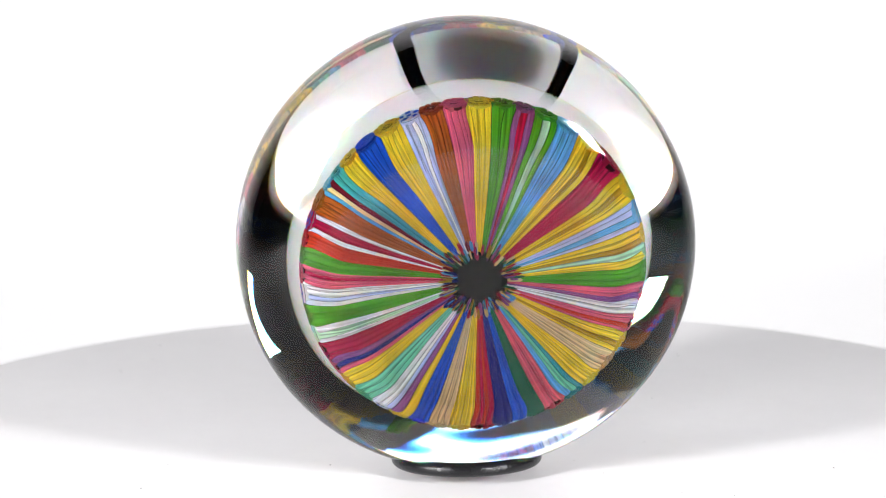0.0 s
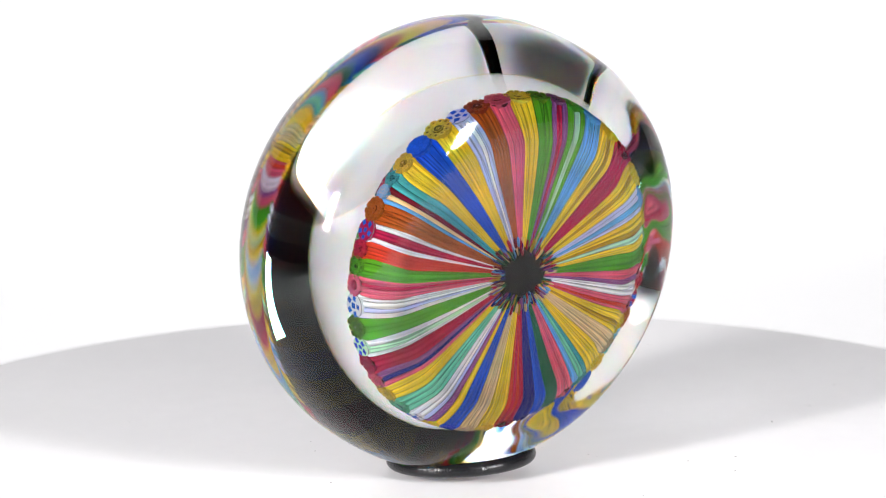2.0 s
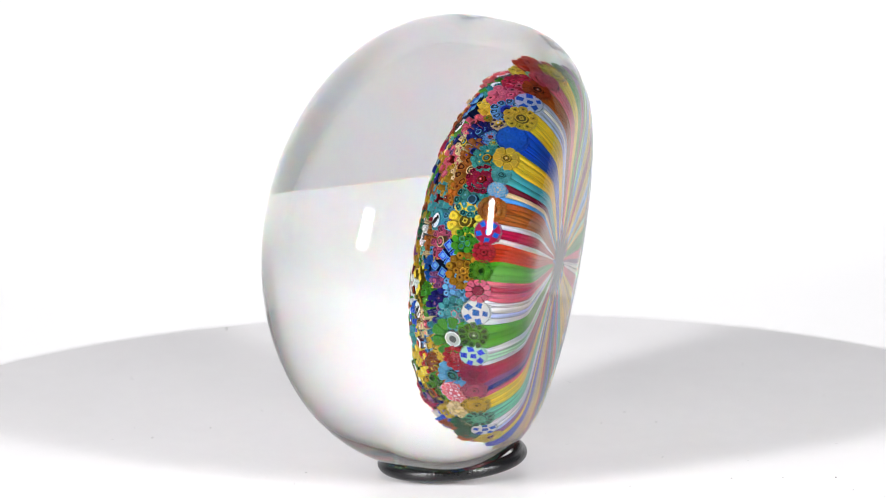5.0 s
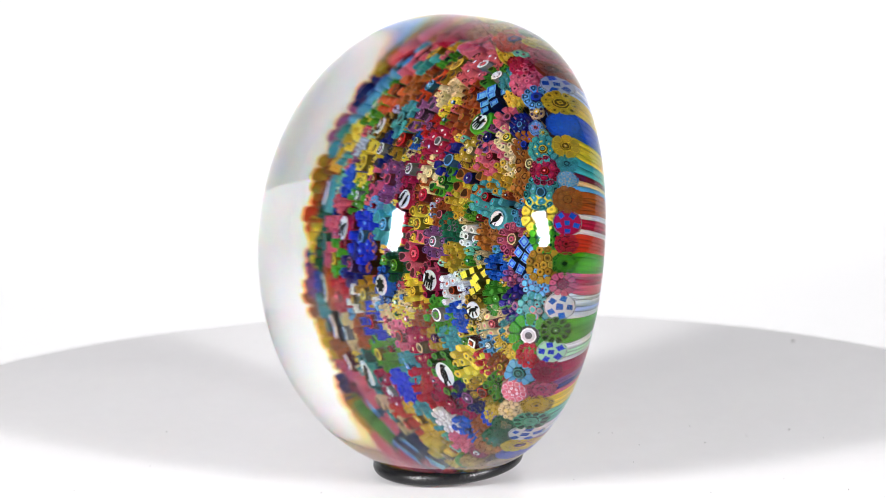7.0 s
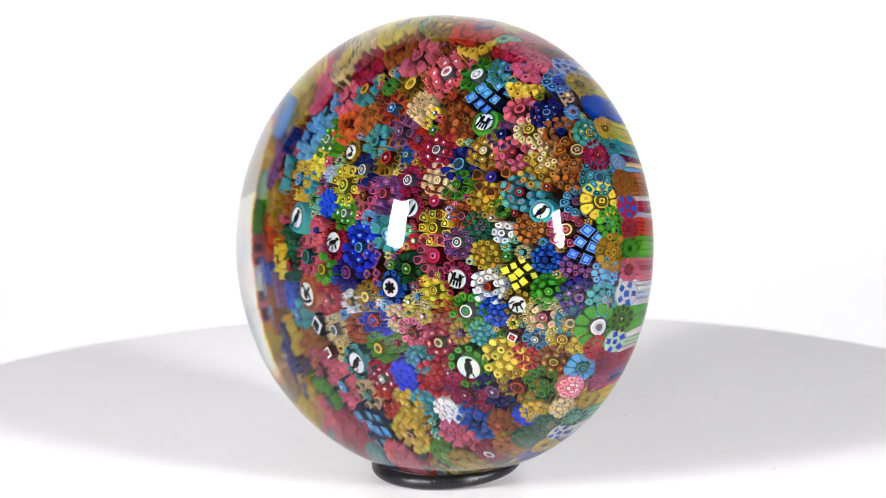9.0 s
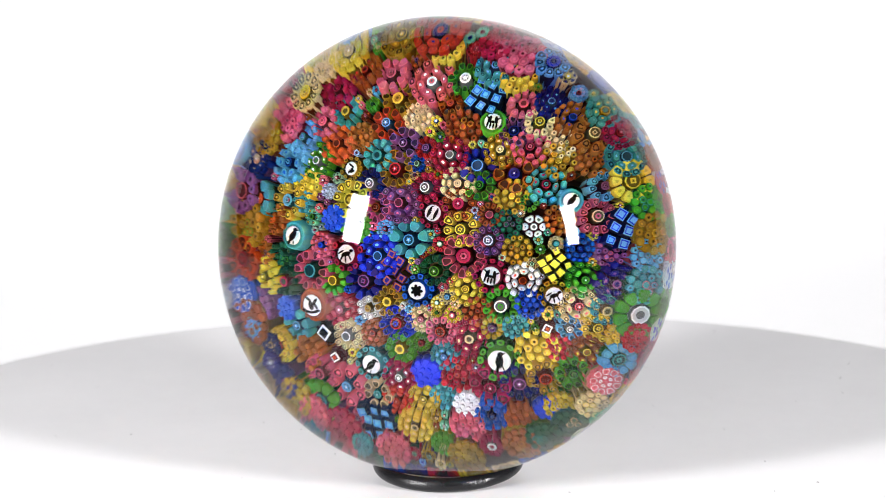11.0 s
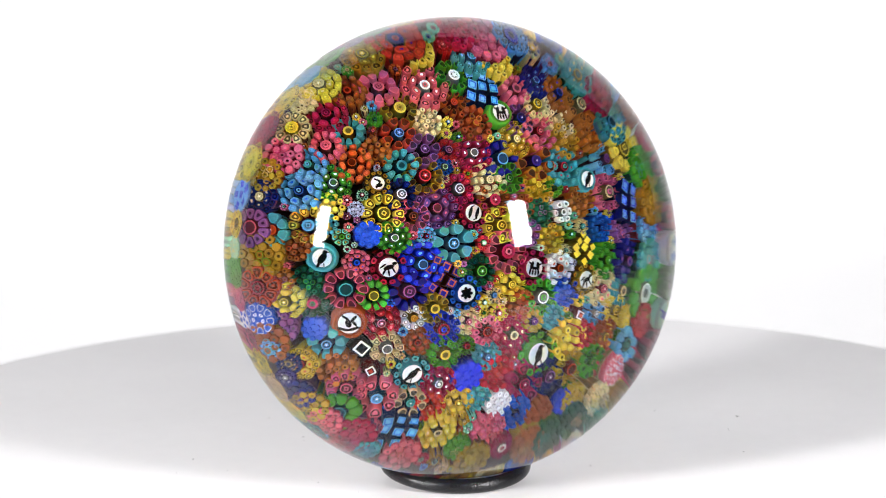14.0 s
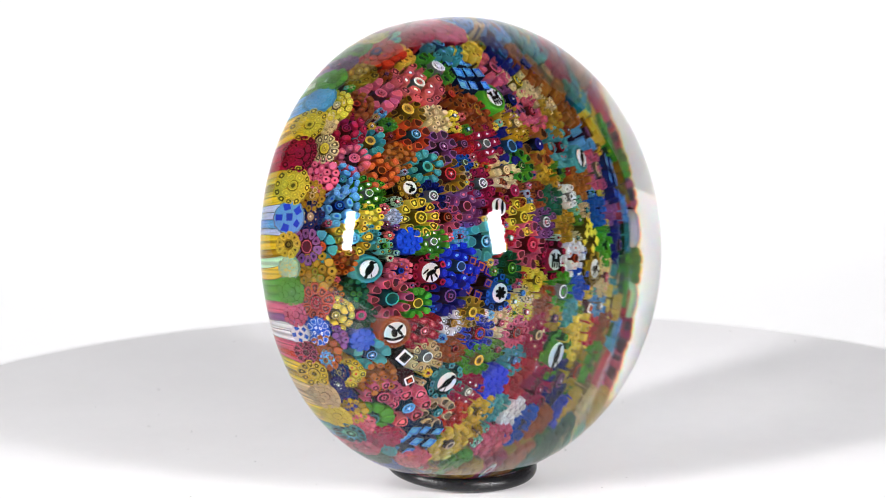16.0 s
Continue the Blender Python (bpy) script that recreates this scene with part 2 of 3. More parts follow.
part("crystal_body", lathe(crystal_profile(), 512), CRYSTAL, paperweight, "clear polished crystal dome with a flat ground base", smooth=True)


def crown(r):
    """Height of the cane tops over the weight's widest plane, by the distance from the axis, both in ball radii."""
    return 0.044 - 0.35 * r * r - 0.45 * r ** 4


BASKET = ((0.075, -0.460), (0.14, -0.458), (0.25, -0.454), (0.36, -0.449), (0.46, -0.443), (0.54, -0.436), (0.59, -0.426), (0.625, -0.403), (0.66, -0.366), (0.685, -0.335),
          (0.702, -0.312), (0.708, -0.298), (0.707, -0.280), (0.701, -0.258))


def rod(bm, x, y, outline, depth, slots, ring=0.45, top=0.0, taper=0.62, packed=False):
    """One rod of a cane with the given outline round x, y: tapered sides, bevelled rim, coat and core. slots: material numbers of side, slope, coat, field and core."""
    n = len(outline)
    size = sum(math.hypot(u, v) for u, v in outline) / n

    def loop(f, z, pull=1.0):
        return [bm.verts.new((x * pull + u * f, y * pull + v * f, z)) for u, v in outline]
    tall, cap = (1.2, 0.86) if packed else (2.6, 0.73)
    foot, edge, rim, field = loop(taper, -depth, taper), loop(0.98, top - size * tall), loop(cap, top), loop(cap - 0.14, top + size * 0.05)
    dip = loop(ring, top)
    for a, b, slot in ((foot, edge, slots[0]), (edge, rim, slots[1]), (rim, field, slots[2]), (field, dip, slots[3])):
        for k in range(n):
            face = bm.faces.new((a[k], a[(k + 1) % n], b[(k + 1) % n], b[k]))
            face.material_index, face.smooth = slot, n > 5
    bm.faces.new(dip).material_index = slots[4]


def round_outline(r, n, pick=None, turn=0.0, rough=0.0):
    return [(r * (1 + (pick.uniform(-rough, rough) if pick else 0)) * math.cos(turn + k * math.tau / n), r * (1 + (pick.uniform(-rough, rough) if pick else 0)) * math.sin(turn + k * math.tau / n)) for k in range(n)]


def star_outline(r, points, depth=0.55):
    return [(r * (1 if k % 2 == 0 else depth) * math.cos(k * math.pi / points), r * (1 if k % 2 == 0 else depth) * math.sin(k * math.pi / points)) for k in range(points * 2)]


def petal(angle, half, near, far, n=10):
    """The middle and the rounded wedge outline of a rod squeezed between its neighbours in a ring."""
    mid = (near + far) / 2
    cx, cy = mid * math.cos(angle), mid * math.sin(angle)
    pts = []
    for k in range(n):
        t = k * math.tau / n + 0.3
        c, s = math.cos(t), math.sin(t)
        c, s = math.copysign(abs(c) ** 0.6, c), math.copysign(abs(s) ** 0.6, s)
        r, a = mid + (far - near) / 2 * c, angle + half * s
        pts.append((r * math.cos(a) - cx, r * math.sin(a) - cy))
    return cx, cy, pts


def figure_mesh(bm, kind, slot, z):
    """A small dark animal-like figure out of flat chips on the white face."""
    pick = random.Random(kind * 7)

    def blob(cx, cy, rx, ry, lean=0.0, n=12):
        base, upper = [], []
        for k in range(n):
            a = k * math.tau / n
            px, py = rx * math.cos(a), ry * math.sin(a)
            qx, qy = cx + px * math.cos(lean) - py * math.sin(lean), cy + px * math.sin(lean) + py * math.cos(lean)
            base.append(bm.verts.new((qx, qy, z)))
            upper.append(bm.verts.new((qx, qy, z + 0.02)))
        for k in range(n):
            bm.faces.new((base[k], base[(k + 1) % n], upper[(k + 1) % n], upper[k])).material_index = slot
        bm.faces.new(upper).material_index = slot
    if kind == 5:                 # two facing crescents
        for s in (-1, 1):
            for k in range(8):
                f = k / 7
                blob(s * (0.27 - 0.12 * f), s * (0.30 - 0.62 * f), 0.05 + 0.07 * math.sin(math.pi * f), 0.08, s * 0.3)
            blob(s * 0.06, s * -0.40, 0.10, 0.03, 0.5)
    elif kind == 7:               # a lobed leaf
        for k in range(7):
            t = math.pi / 2 + k * math.tau / 7
            blob(0.2 * math.cos(t), 0.2 * math.sin(t), 0.17, 0.10, t)
        blob(0, -0.05, 0.2, 0.2)
    elif kind == 8:               # a long-necked water bird
        for k in range(9):
            f = k / 8
            blob(-0.36 + 0.72 * f, -0.30 - 0.10 * math.sin(math.pi * f) + 0.16 * f, 0.10, 0.06, 0.2)
        blob(-0.05, -0.02, 0.13, 0.20, 0.5)
        blob(0.12, 0.22, 0.07, 0.20, -0.5)
        blob(-0.24, 0.22, 0.20, 0.06, -0.4)
        blob(0.20, 0.02, 0.06, 0.16, 0.9)
    elif kind == 1:               # a curled neck
        for k in range(9):
            a = k / 8 * 4.4 - 0.6
            blob(0.17 * math.sin(a * 1.3), 0.32 - 0.08 * k, 0.10, 0.075, a)
        blob(0.12, -0.22, 0.22, 0.12, 0.3)
    elif kind in (3, 10):         # two short figures side by side
        for s in (-1, 1):
            blob(s * 0.19, 0.10, 0.10, 0.24, s * 0.2)
            blob(s * 0.26, -0.22, 0.06, 0.2, s * 0.1)
            blob(s * 0.09, -0.24, 0.05, 0.17, 0)
            blob(s * 0.32, 0.22, 0.12, 0.05, s * 0.6)
        blob(0, -0.02, 0.25, 0.08)
    elif kind in (6, 11):      # a leaping four-legged one
        blob(0, 0, 0.30, 0.13, 0.5)
        blob(0.26, 0.26, 0.13, 0.09, 0.2)
        blob(-0.20, -0.28, 0.06, 0.19, -0.3)
        blob(0.05, -0.28, 0.05, 0.2, 0.3)
        blob(0.28, -0.12, 0.05, 0.18, 0.7)
        blob(-0.32, 0.02, 0.05, 0.22, -0.8)
    else:                         # a perched bird
        blob(0, -0.02, 0.18, 0.33, -0.5 + pick.uniform(-0.2, 0.2))
        blob(0.16, 0.30, 0.13, 0.11)
        blob(0.30, 0.28, 0.10, 0.04)
        blob(-0.22, -0.34, 0.08, 0.16, -0.6)
        blob(0.05, -0.38, 0.03, 0.12)


CANE_MESHES = {}
DEEP = 4.5


def cane_mesh(kind, core, coat, gap, variant, packed=False):
    """A slice of patterned cane, one unit in radius, its face at z = 0, drawn down and narrowing below."""
    key = (kind, core, coat, gap, variant, packed)
    if key in CANE_MESHES:
        return CANE_MESHES[key]
    pick = random.Random(str(key))
    bm = bmesh.new()
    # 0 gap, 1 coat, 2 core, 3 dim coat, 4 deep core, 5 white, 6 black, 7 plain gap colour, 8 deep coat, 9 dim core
    # recess between rods: a darkened gap colour stands in for its shade
    seam = MID_SHADE_GLASS[gap] if gap == coat else SEAM_SHADE_GLASS[gap] if packed else DEEP_SHADE_GLASS[gap]
    slots = [seam, GLASS[coat], GLASS[core], MID_SHADE_GLASS[coat], DEEP_SHADE_GLASS[core], GLASS["white"], GLASS["black"], GLASS[gap], DEEP_SHADE_GLASS[coat], MID_SHADE_GLASS[core]]
    n = 12
    top = [bm.verts.new((0.97 * math.cos(k * math.tau / n), 0.97 * math.sin(k * math.tau / n), -0.65)) for k in range(n)]
    low = [bm.verts.new((0.58 * math.cos(k * math.tau / n), 0.58 * math.sin(k * math.tau / n), -DEEP)) for k in range(n)]
    for k in range(n):
        bm.faces.new((low[k], low[(k + 1) % n], top[(k + 1) % n], top[k]))
    bm.faces.new(top)
    wobble, phase = pick.uniform(0.03, 0.08), pick.uniform(0, 6.28)

    def ring_of(count, near, far, slots5, ring=(0.20, 0.36), rise=0.14, turn=0.0):
        for k in range(count):
            a = (k + turn) * math.tau / count
            reach = far * (1 + wobble * math.cos(5 * a + phase))
            cx, cy, pts = petal(a, math.pi / count * pick.uniform(0.92, 1.0), near, reach)
            rod(bm, cx, cy, pts, DEEP, slots5, pick.uniform(*ring), pick.uniform(-rise, rise * 0.6) * (0.15 if packed else 1), packed=packed)
    if kind == "flower":
        count = (7, 9, 10, 8, 11)[variant % 5]
        mid = (0.36, 0.38, 0.42, 0.46, 0.44)[variant % 5]
        inner = pick.choice((8, 1, 3, 8))
        if variant in (1, 3, 5, 8):       # two rings
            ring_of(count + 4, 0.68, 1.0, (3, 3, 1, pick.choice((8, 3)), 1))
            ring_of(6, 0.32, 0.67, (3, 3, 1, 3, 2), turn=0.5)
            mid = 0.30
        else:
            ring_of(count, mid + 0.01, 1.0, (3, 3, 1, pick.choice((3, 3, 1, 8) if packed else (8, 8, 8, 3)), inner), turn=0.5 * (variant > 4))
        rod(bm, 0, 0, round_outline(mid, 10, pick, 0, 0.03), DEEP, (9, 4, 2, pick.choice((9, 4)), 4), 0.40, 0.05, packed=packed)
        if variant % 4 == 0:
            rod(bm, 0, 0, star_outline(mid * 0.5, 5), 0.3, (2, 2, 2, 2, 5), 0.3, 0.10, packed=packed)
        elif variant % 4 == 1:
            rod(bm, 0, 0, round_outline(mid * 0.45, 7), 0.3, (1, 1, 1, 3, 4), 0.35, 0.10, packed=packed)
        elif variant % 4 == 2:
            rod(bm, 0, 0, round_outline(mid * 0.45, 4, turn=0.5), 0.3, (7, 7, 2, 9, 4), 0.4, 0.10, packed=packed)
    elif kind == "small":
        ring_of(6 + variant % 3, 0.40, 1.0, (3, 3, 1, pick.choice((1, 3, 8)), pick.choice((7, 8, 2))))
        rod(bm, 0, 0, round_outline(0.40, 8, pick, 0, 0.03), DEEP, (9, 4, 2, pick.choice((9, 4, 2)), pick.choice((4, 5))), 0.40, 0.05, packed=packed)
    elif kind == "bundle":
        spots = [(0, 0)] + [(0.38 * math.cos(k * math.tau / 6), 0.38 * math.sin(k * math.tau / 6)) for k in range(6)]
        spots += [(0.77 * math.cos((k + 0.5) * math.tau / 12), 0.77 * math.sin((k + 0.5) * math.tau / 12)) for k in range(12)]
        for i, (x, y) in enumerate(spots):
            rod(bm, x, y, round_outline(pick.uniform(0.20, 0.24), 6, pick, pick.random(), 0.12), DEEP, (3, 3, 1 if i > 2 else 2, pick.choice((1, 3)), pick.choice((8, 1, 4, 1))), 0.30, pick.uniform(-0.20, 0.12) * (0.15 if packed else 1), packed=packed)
    elif kind == "cog":
        rod(bm, 0, 0, star_outline(1.0, 11, 0.90), DEEP, (1, 3, 1, 1, 1), 0.5, -0.05, packed=packed)
        for k in range(9):
            a = k * math.tau / 9
            cx, cy, pts = petal(a, math.pi / 9 * 0.9, 0.40, 0.84)
            rod(bm, cx, cy, pts, 0.5, (3, 3, 2, 1, 3), 0.3, 0.06, packed=packed)
        for k in range(5):
            a = k * math.tau / 5
            cx, cy, pts = petal(a, math.pi / 5 * 0.9, 0.14, 0.38)
            rod(bm, cx, cy, pts, 0.5, (3, 3, 1, 2, 1), 0.3, 0.06, packed=packed)
    elif kind == "square_bundle":
        for i in range(3):
            for j in range(3):
                x, y = (i - 1) * 0.56 + pick.uniform(-0.05, 0.05), (j - 1) * 0.56 + pick.uniform(-0.05, 0.05)
                rod(bm, x, y, round_outline(pick.uniform(0.32, 0.42), 4, pick, pick.uniform(0.5, 1.0), 0.12), DEEP, (1, 8, 2, 1, 2), 0.4, pick.uniform(-0.25, 0.18), packed=packed)
    elif kind == "square":
        for f, slot, z in ((1.0, 0, 0.0), (0.80, 1, 0.10), (0.55, 0, 0.16), (0.34, 2, 0.22)):
            rod(bm, 0, 0, round_outline(f, 4, turn=0.4), DEEP if f == 1 else 0.4, (slot,) * 5, 0.4, z, packed=packed)
    elif kind == "check":
        rod(bm, 0, 0, round_outline(1.0, 14), DEEP, (2, 2, 2, 2, 2), 0.5, -0.1, packed=packed)
        for k in range(6):
            a = k * math.tau / 5
            x, y = (0.62 * math.cos(a), 0.62 * math.sin(a)) if k < 5 else (0, 0)
            rod(bm, x, y, round_outline(pick.uniform(0.27, 0.34), 4, pick, a + 0.78, 0.15), 0.5, (1, 1, 1, 1, 1), 0.4, 0.0, packed=packed)
    elif kind == "plain_picture":
        rod(bm, 0, 0, round_outline(1.0, 20, pick, 0, 0.04), DEEP, (2, 2, 2, 9, 9), 0.60, -0.03, packed=packed)
        rod(bm, 0, 0, round_outline(0.66, 22), 0.5, (5, 9, 5, 5, 5), 0.5, 0.06, packed=packed)
    elif kind == "picture":
        ring_of(11, 0.64, 1.0, (9, 4, 2, 9, 4))
        rod(bm, 0, 0, round_outline(0.70, 22), DEEP, (5, 9, 5, 5, 5), 0.5, 0.06, packed=packed)
    CANE_MESHES[key] = mesh_of("cane", bm, slots)
    return CANE_MESHES[key]


PLACED = []


def cane(x, y, size, kind, core, coat="", gap="", figure=0):
    """A cane of the cushion with its face at x, y (millimetres from the axis), leaning out from below the base."""
    coat, gap = coat or core, gap or ("maroon" if core in ("crimson", "red") else "dark_green")
    r = math.hypot(x, y) * MM / BALL
    if r > 0.668:
        x, y, r = x * 0.668 / r, y * 0.668 / r, 0.668
    top = Vector((x * MM, y * MM, crown(r) * BALL))
    slope = 0.70 * r + 1.8 * r ** 3
    out = Vector((x, y, 0)).normalized() if r > 0.001 else Vector((0, 0, 0))
    axis = (Vector((0, 0, 1)) + out * slope * (1.18 + 0.9 * max(0.0, (r - 0.5) / 0.17))).normalized()
    pick = random.Random(len(PLACED) * 13 + 1)
    side = (Vector((1, 0, 0)) - axis * axis.x).normalized()
    turn = Matrix((side, axis.cross(side), axis)).transposed().to_4x4() @ Matrix.Rotation(pick.uniform(0, 6.28) if not figure else pick.uniform(-0.25, 0.25), 4, "Z")
    ob = new("cane", cane_mesh("plain_picture" if figure in (2, 3, 4, 8) else kind, core, coat, gap, pick.randrange(10), r > 0.615))
    s = size * MM * (1.10 if not figure else 0.92)
    deep = min(0.0085, 0.0125 * (1.15 - r)) / DEEP
    ob.parent = paperweight
    ob.matrix_basis = Matrix.Translation(top) @ turn @ Matrix.Diagonal((s, s, min(s * (1.05 + 1.6 * max(0.0, r - 0.42)), deep * 1.4) * (1 - 0.5 * min(max((r - 0.57) / 0.08, 0.0), 1.0)), 1))
    if kind == "picture":
        tagged(ob, "white cane with a small black figure")
        bm = bmesh.new()
        figure_mesh(bm, figure, 0, 0.10)
        part("figure", bm, GLASS["black"], ob, "black figure")
    PLACED.append((x, y, size))
    return ob


# the canes of the cushion, picked out by their colours
cane(-3.0, 25.7, 3.07, "flower", "navy", "red", "rust")
cane(-7.7, 24.7, 2.44, "flower", "yellow", "ochre", "ochre")
cane(-1.4, 24.4, 2.01, "flower", "yellow", "yellow", "ochre")
cane(-14.1, 22.2, 2.42, "flower", "cream", "yellow", "ochre")
cane(-11.5, 21.0, 2.02, "flower", "red", "rust", "crimson")
cane(-7.9, 21.2, 2.28, "flower", "pink", "pink", "crimson")
cane(-2.3, 20.9, 2.74, "flower", "white", "pink", "maroon")
cane(-6.4, 18.7, 2.18, "flower", "yellow", "ochre", "rust")
cane(-14.8, 18.6, 2.36, "flower", "crimson", "crimson", "maroon")
cane(-18.8, 17.1, 2.09, "flower", "yellow", "cream", "rust")
cane(-16.6, 20.2, 1.70, "bundle", "cream", "cream", "rust")
cane(-13.3, 16.4, 1.90, "flower", "yellow", "teal", "dark_green")
cane(-9.8, 17.7, 0.91, "flower", "dark_green", "green", "black")
cane(-16.2, 14.8, 1.94, "flower", "pink", "pink", "maroon")
cane(-20.8, 13.8, 2.48, "bundle", "crimson", "pink", "crimson")
cane(-3.4, 16.9, 1.86, "bundle", "cream", "cream", "white")
cane(-7.5, 15.8, 2.10, "flower", "sky", "red", "maroon")
cane(-14.0, 12.6, 2.31, "flower", "red", "red", "maroon")
cane(-10.8, 13.8, 1.93, "bundle", "rust", "rust", "violet")
cane(-8.2, 11.8, 2.11, "flower", "teal", "teal", "dark_green")
cane(-4.8, 13.6, 2.10, "flower", "violet", "violet", "maroon")
cane(-18.7, 12.6, 2.10, "flower", "teal", "sky", "dark_green")
cane(-20.3, 9.4, 2.51, "flower", "blue", "sky", "teal")
cane(-16.6, 10.2, 2.16, "flower", "white", "green", "dark_green")
cane(-11.6, 9.8, 1.83, "picture", "ochre", figure=1)
cane(-5.5, 10.3, 2.35, "flower", "red", "ochre", "dark_green")
cane(-8.9, 8.2, 1.96, "flower", "white", "navy", "violet")
cane(-1.2, 8.2, 1.98, "flower", "white", "crimson", "violet")
cane(-11.5, 5.9, 2.54, "flower", "yellow", "yellow", "ochre")
cane(-7.8, 5.2, 2.06, "flower", "rust", "pink", "cream")
cane(-4.6, 6.0, 2.62, "flower", "pink", "violet", "violet")
cane(-13.7, 3.3, 2.06, "cog", "blue", "blue", "navy")
cane(-10.5, 2.6, 2.05, "flower", "white", "green", "green")
cane(-20.1, 4.9, 2.35, "flower", "sky", "yellow", "red")
cane(-23.7, 4.5, 2.04, "flower", "red", "teal", "dark_green")
cane(-25.6, 4.9, 2.39, "flower", "pink", "violet", "maroon")
cane(-17.7, 7.1, 1.95, "bundle", "ochre", "yellow", "ochre")
cane(-19.1, 0.6, 2.71, "picture", "teal", figure=2)
cane(-25.0, 1.3, 2.82, "bundle", "green", "ochre", "ochre")
cane(-21.7, 2.3, 1.91, "bundle", "red", "rust", "rust")
cane(-18.2, 5.0, 1.40, "bundle", "teal", "teal", "dark_green")
cane(-24.1, 8.8, 2.07, "flower", "cream", "navy", "violet")
cane(-23.0, 11.5, 2.14, "bundle", "cream", "ochre", "rust")
cane(-2.9, 1.2, 2.65, "flower", "sky", "teal", "navy")
cane(1.9, 21.5, 2.05, "flower", "white", "green", "dark_green")
cane(5.2, 23.0, 2.33, "flower", "sky", "teal", "navy")
cane(5.1, 19.8, 2.44, "square_bundle", "sky", "blue", "navy")
cane(8.3, 22.0, 2.23, "bundle", "yellow", "yellow", "ochre")
cane(7.8, 24.1, 2.82, "bundle", "crimson", "pink", "crimson")
cane(11.5, 23.3, 2.06, "flower", "blue", "sky", "navy")
cane(4.4, 25.1, 2.15, "bundle", "pink", "crimson", "maroon")
cane(2.2, 24.5, 1.08, "flower", "pink", "crimson", "maroon")
cane(12.9, 19.1, 1.87, "flower", "sky", "navy", "teal")
cane(9.8, 18.9, 1.92, "flower", "pink", "pink", "maroon")
cane(12.2, 16.8, 1.90, "flower", "yellow", "cream", "teal")
cane(15.7, 17.2, 2.11, "flower", "blue", "rust", "navy")
cane(18.7, 17.8, 2.11, "flower", "yellow", "teal", "dark_green")
cane(6.6, 16.7, 2.45, "picture", "green", figure=3)
cane(0.7, 18.7, 1.55, "flower", "red", "rust", "crimson")
cane(15.2, 14.2, 1.94, "bundle", "ochre", "cream", "rust")
cane(18.4, 15.3, 2.55, "flower", "cream", "rust", "red")
cane(20.9, 15.2, 2.05, "flower", "red", "crimson", "pink")
cane(11.7, 13.8, 2.32, "flower", "crimson", "pink", "crimson")
cane(8.1, 13.4, 2.11, "flower", "cream", "ochre", "ochre")
cane(9.4, 15.7, 1.96, "flower", "navy", "violet", "navy")
cane(2.9, 16.0, 2.38, "bundle", "ochre", "rust", "ochre")
cane(1.7, 12.5, 2.35, "flower", "white", "crimson", "maroon")
cane(5.5, 11.3, 2.35, "flower", "sky", "navy", "blue")
cane(10.3, 10.4, 2.59, "flower", "navy", "rust", "pink")
cane(3.2, 8.9, 2.22, "flower", "cream", "cream", "white")
cane(6.0, 8.8, 1.98, "flower", "green", "green", "cream")
cane(14.3, 9.1, 2.38, "flower", "crimson", "teal", "green")
cane(17.4, 7.0, 2.29, "picture", "teal", figure=4)
cane(15.3, 12.1, 2.32, "bundle", "yellow", "ochre", "rust")
cane(19.2, 12.2, 2.26, "bundle", "red", "rust", "ochre")
cane(22.1, 12.3, 2.45, "flower", "sky", "teal", "sky")
cane(23.2, 9.3, 2.66, "flower", "yellow", "yellow", "ochre")
cane(20.7, 8.8, 1.91, "flower", "violet", "sky", "violet")
cane(3.5, 6.3, 2.23, "flower", "crimson", "rust", "red")
cane(4.0, 2.9, 2.40, "flower", "yellow", "yellow", "rust")
cane(7.7, 5.0, 1.59, "flower", "pink", "rust", "red")
cane(0.2, 4.9, 2.35, "picture", "crimson", figure=5)
cane(9.9, 3.8, 1.97, "bundle", "violet", "dark_green", "maroon")
cane(16.4, 4.6, 2.00, "bundle", "rust", "rust", "red")
cane(20.4, 5.0, 2.30, "flower", "cream", "pink", "red")
cane(23.5, 2.9, 2.87, "square_bundle", "sky", "blue", "navy")
cane(26.2, 2.7, 2.64, "bundle", "yellow", "ochre", "yellow")
cane(7.7, 1.6, 2.00, "flower", "white", "violet", "pink")
cane(16.1, 1.4, 0.94, "flower", "teal", "cream", "teal")
cane(18.8, 0.8, 1.73, "flower", "navy", "blue", "violet")
cane(12.5, 6.7, 1.18, "flower", "dark_green", "green", "black")
cane(25.1, 6.6, 2.34, "bundle", "teal", "green", "dark_green")
cane(10.3, 7.5, 2.38, "bundle", "yellow", "ochre", "ochre")
cane(-11.6, -1.2, 2.67, "picture", "crimson", figure=6)
cane(-16.7, -3.7, 2.64, "flower", "teal", "pink", "violet")
cane(-13.5, -4.8, 1.97, "flower", "yellow", "green", "dark_green")
cane(-9.1, -4.6, 2.55, "flower", "violet", "navy", "crimson")
cane(-7.2, -1.2, 2.79, "flower", "sky", "blue", "violet")
cane(-5.0, -3.1, 2.65, "square_bundle", "navy", "rust", "red")
cane(-1.6, -5.5, 2.54, "picture", "blue", figure=7)
cane(-5.8, -7.2, 1.92, "flower", "yellow", "ochre", "ochre")
cane(-8.5, -8.2, 1.59, "flower", "ochre", "white", "yellow")
cane(-16.2, -8.1, 3.17, "picture", "rust", figure=8)
cane(-12.5, -8.5, 2.37, "flower", "pink", "crimson", "maroon")
cane(-4.6, -10.0, 2.24, "flower", "crimson", "blue", "blue")
cane(-1.2, -9.3, 1.75, "flower", "pink", "cream", "red")
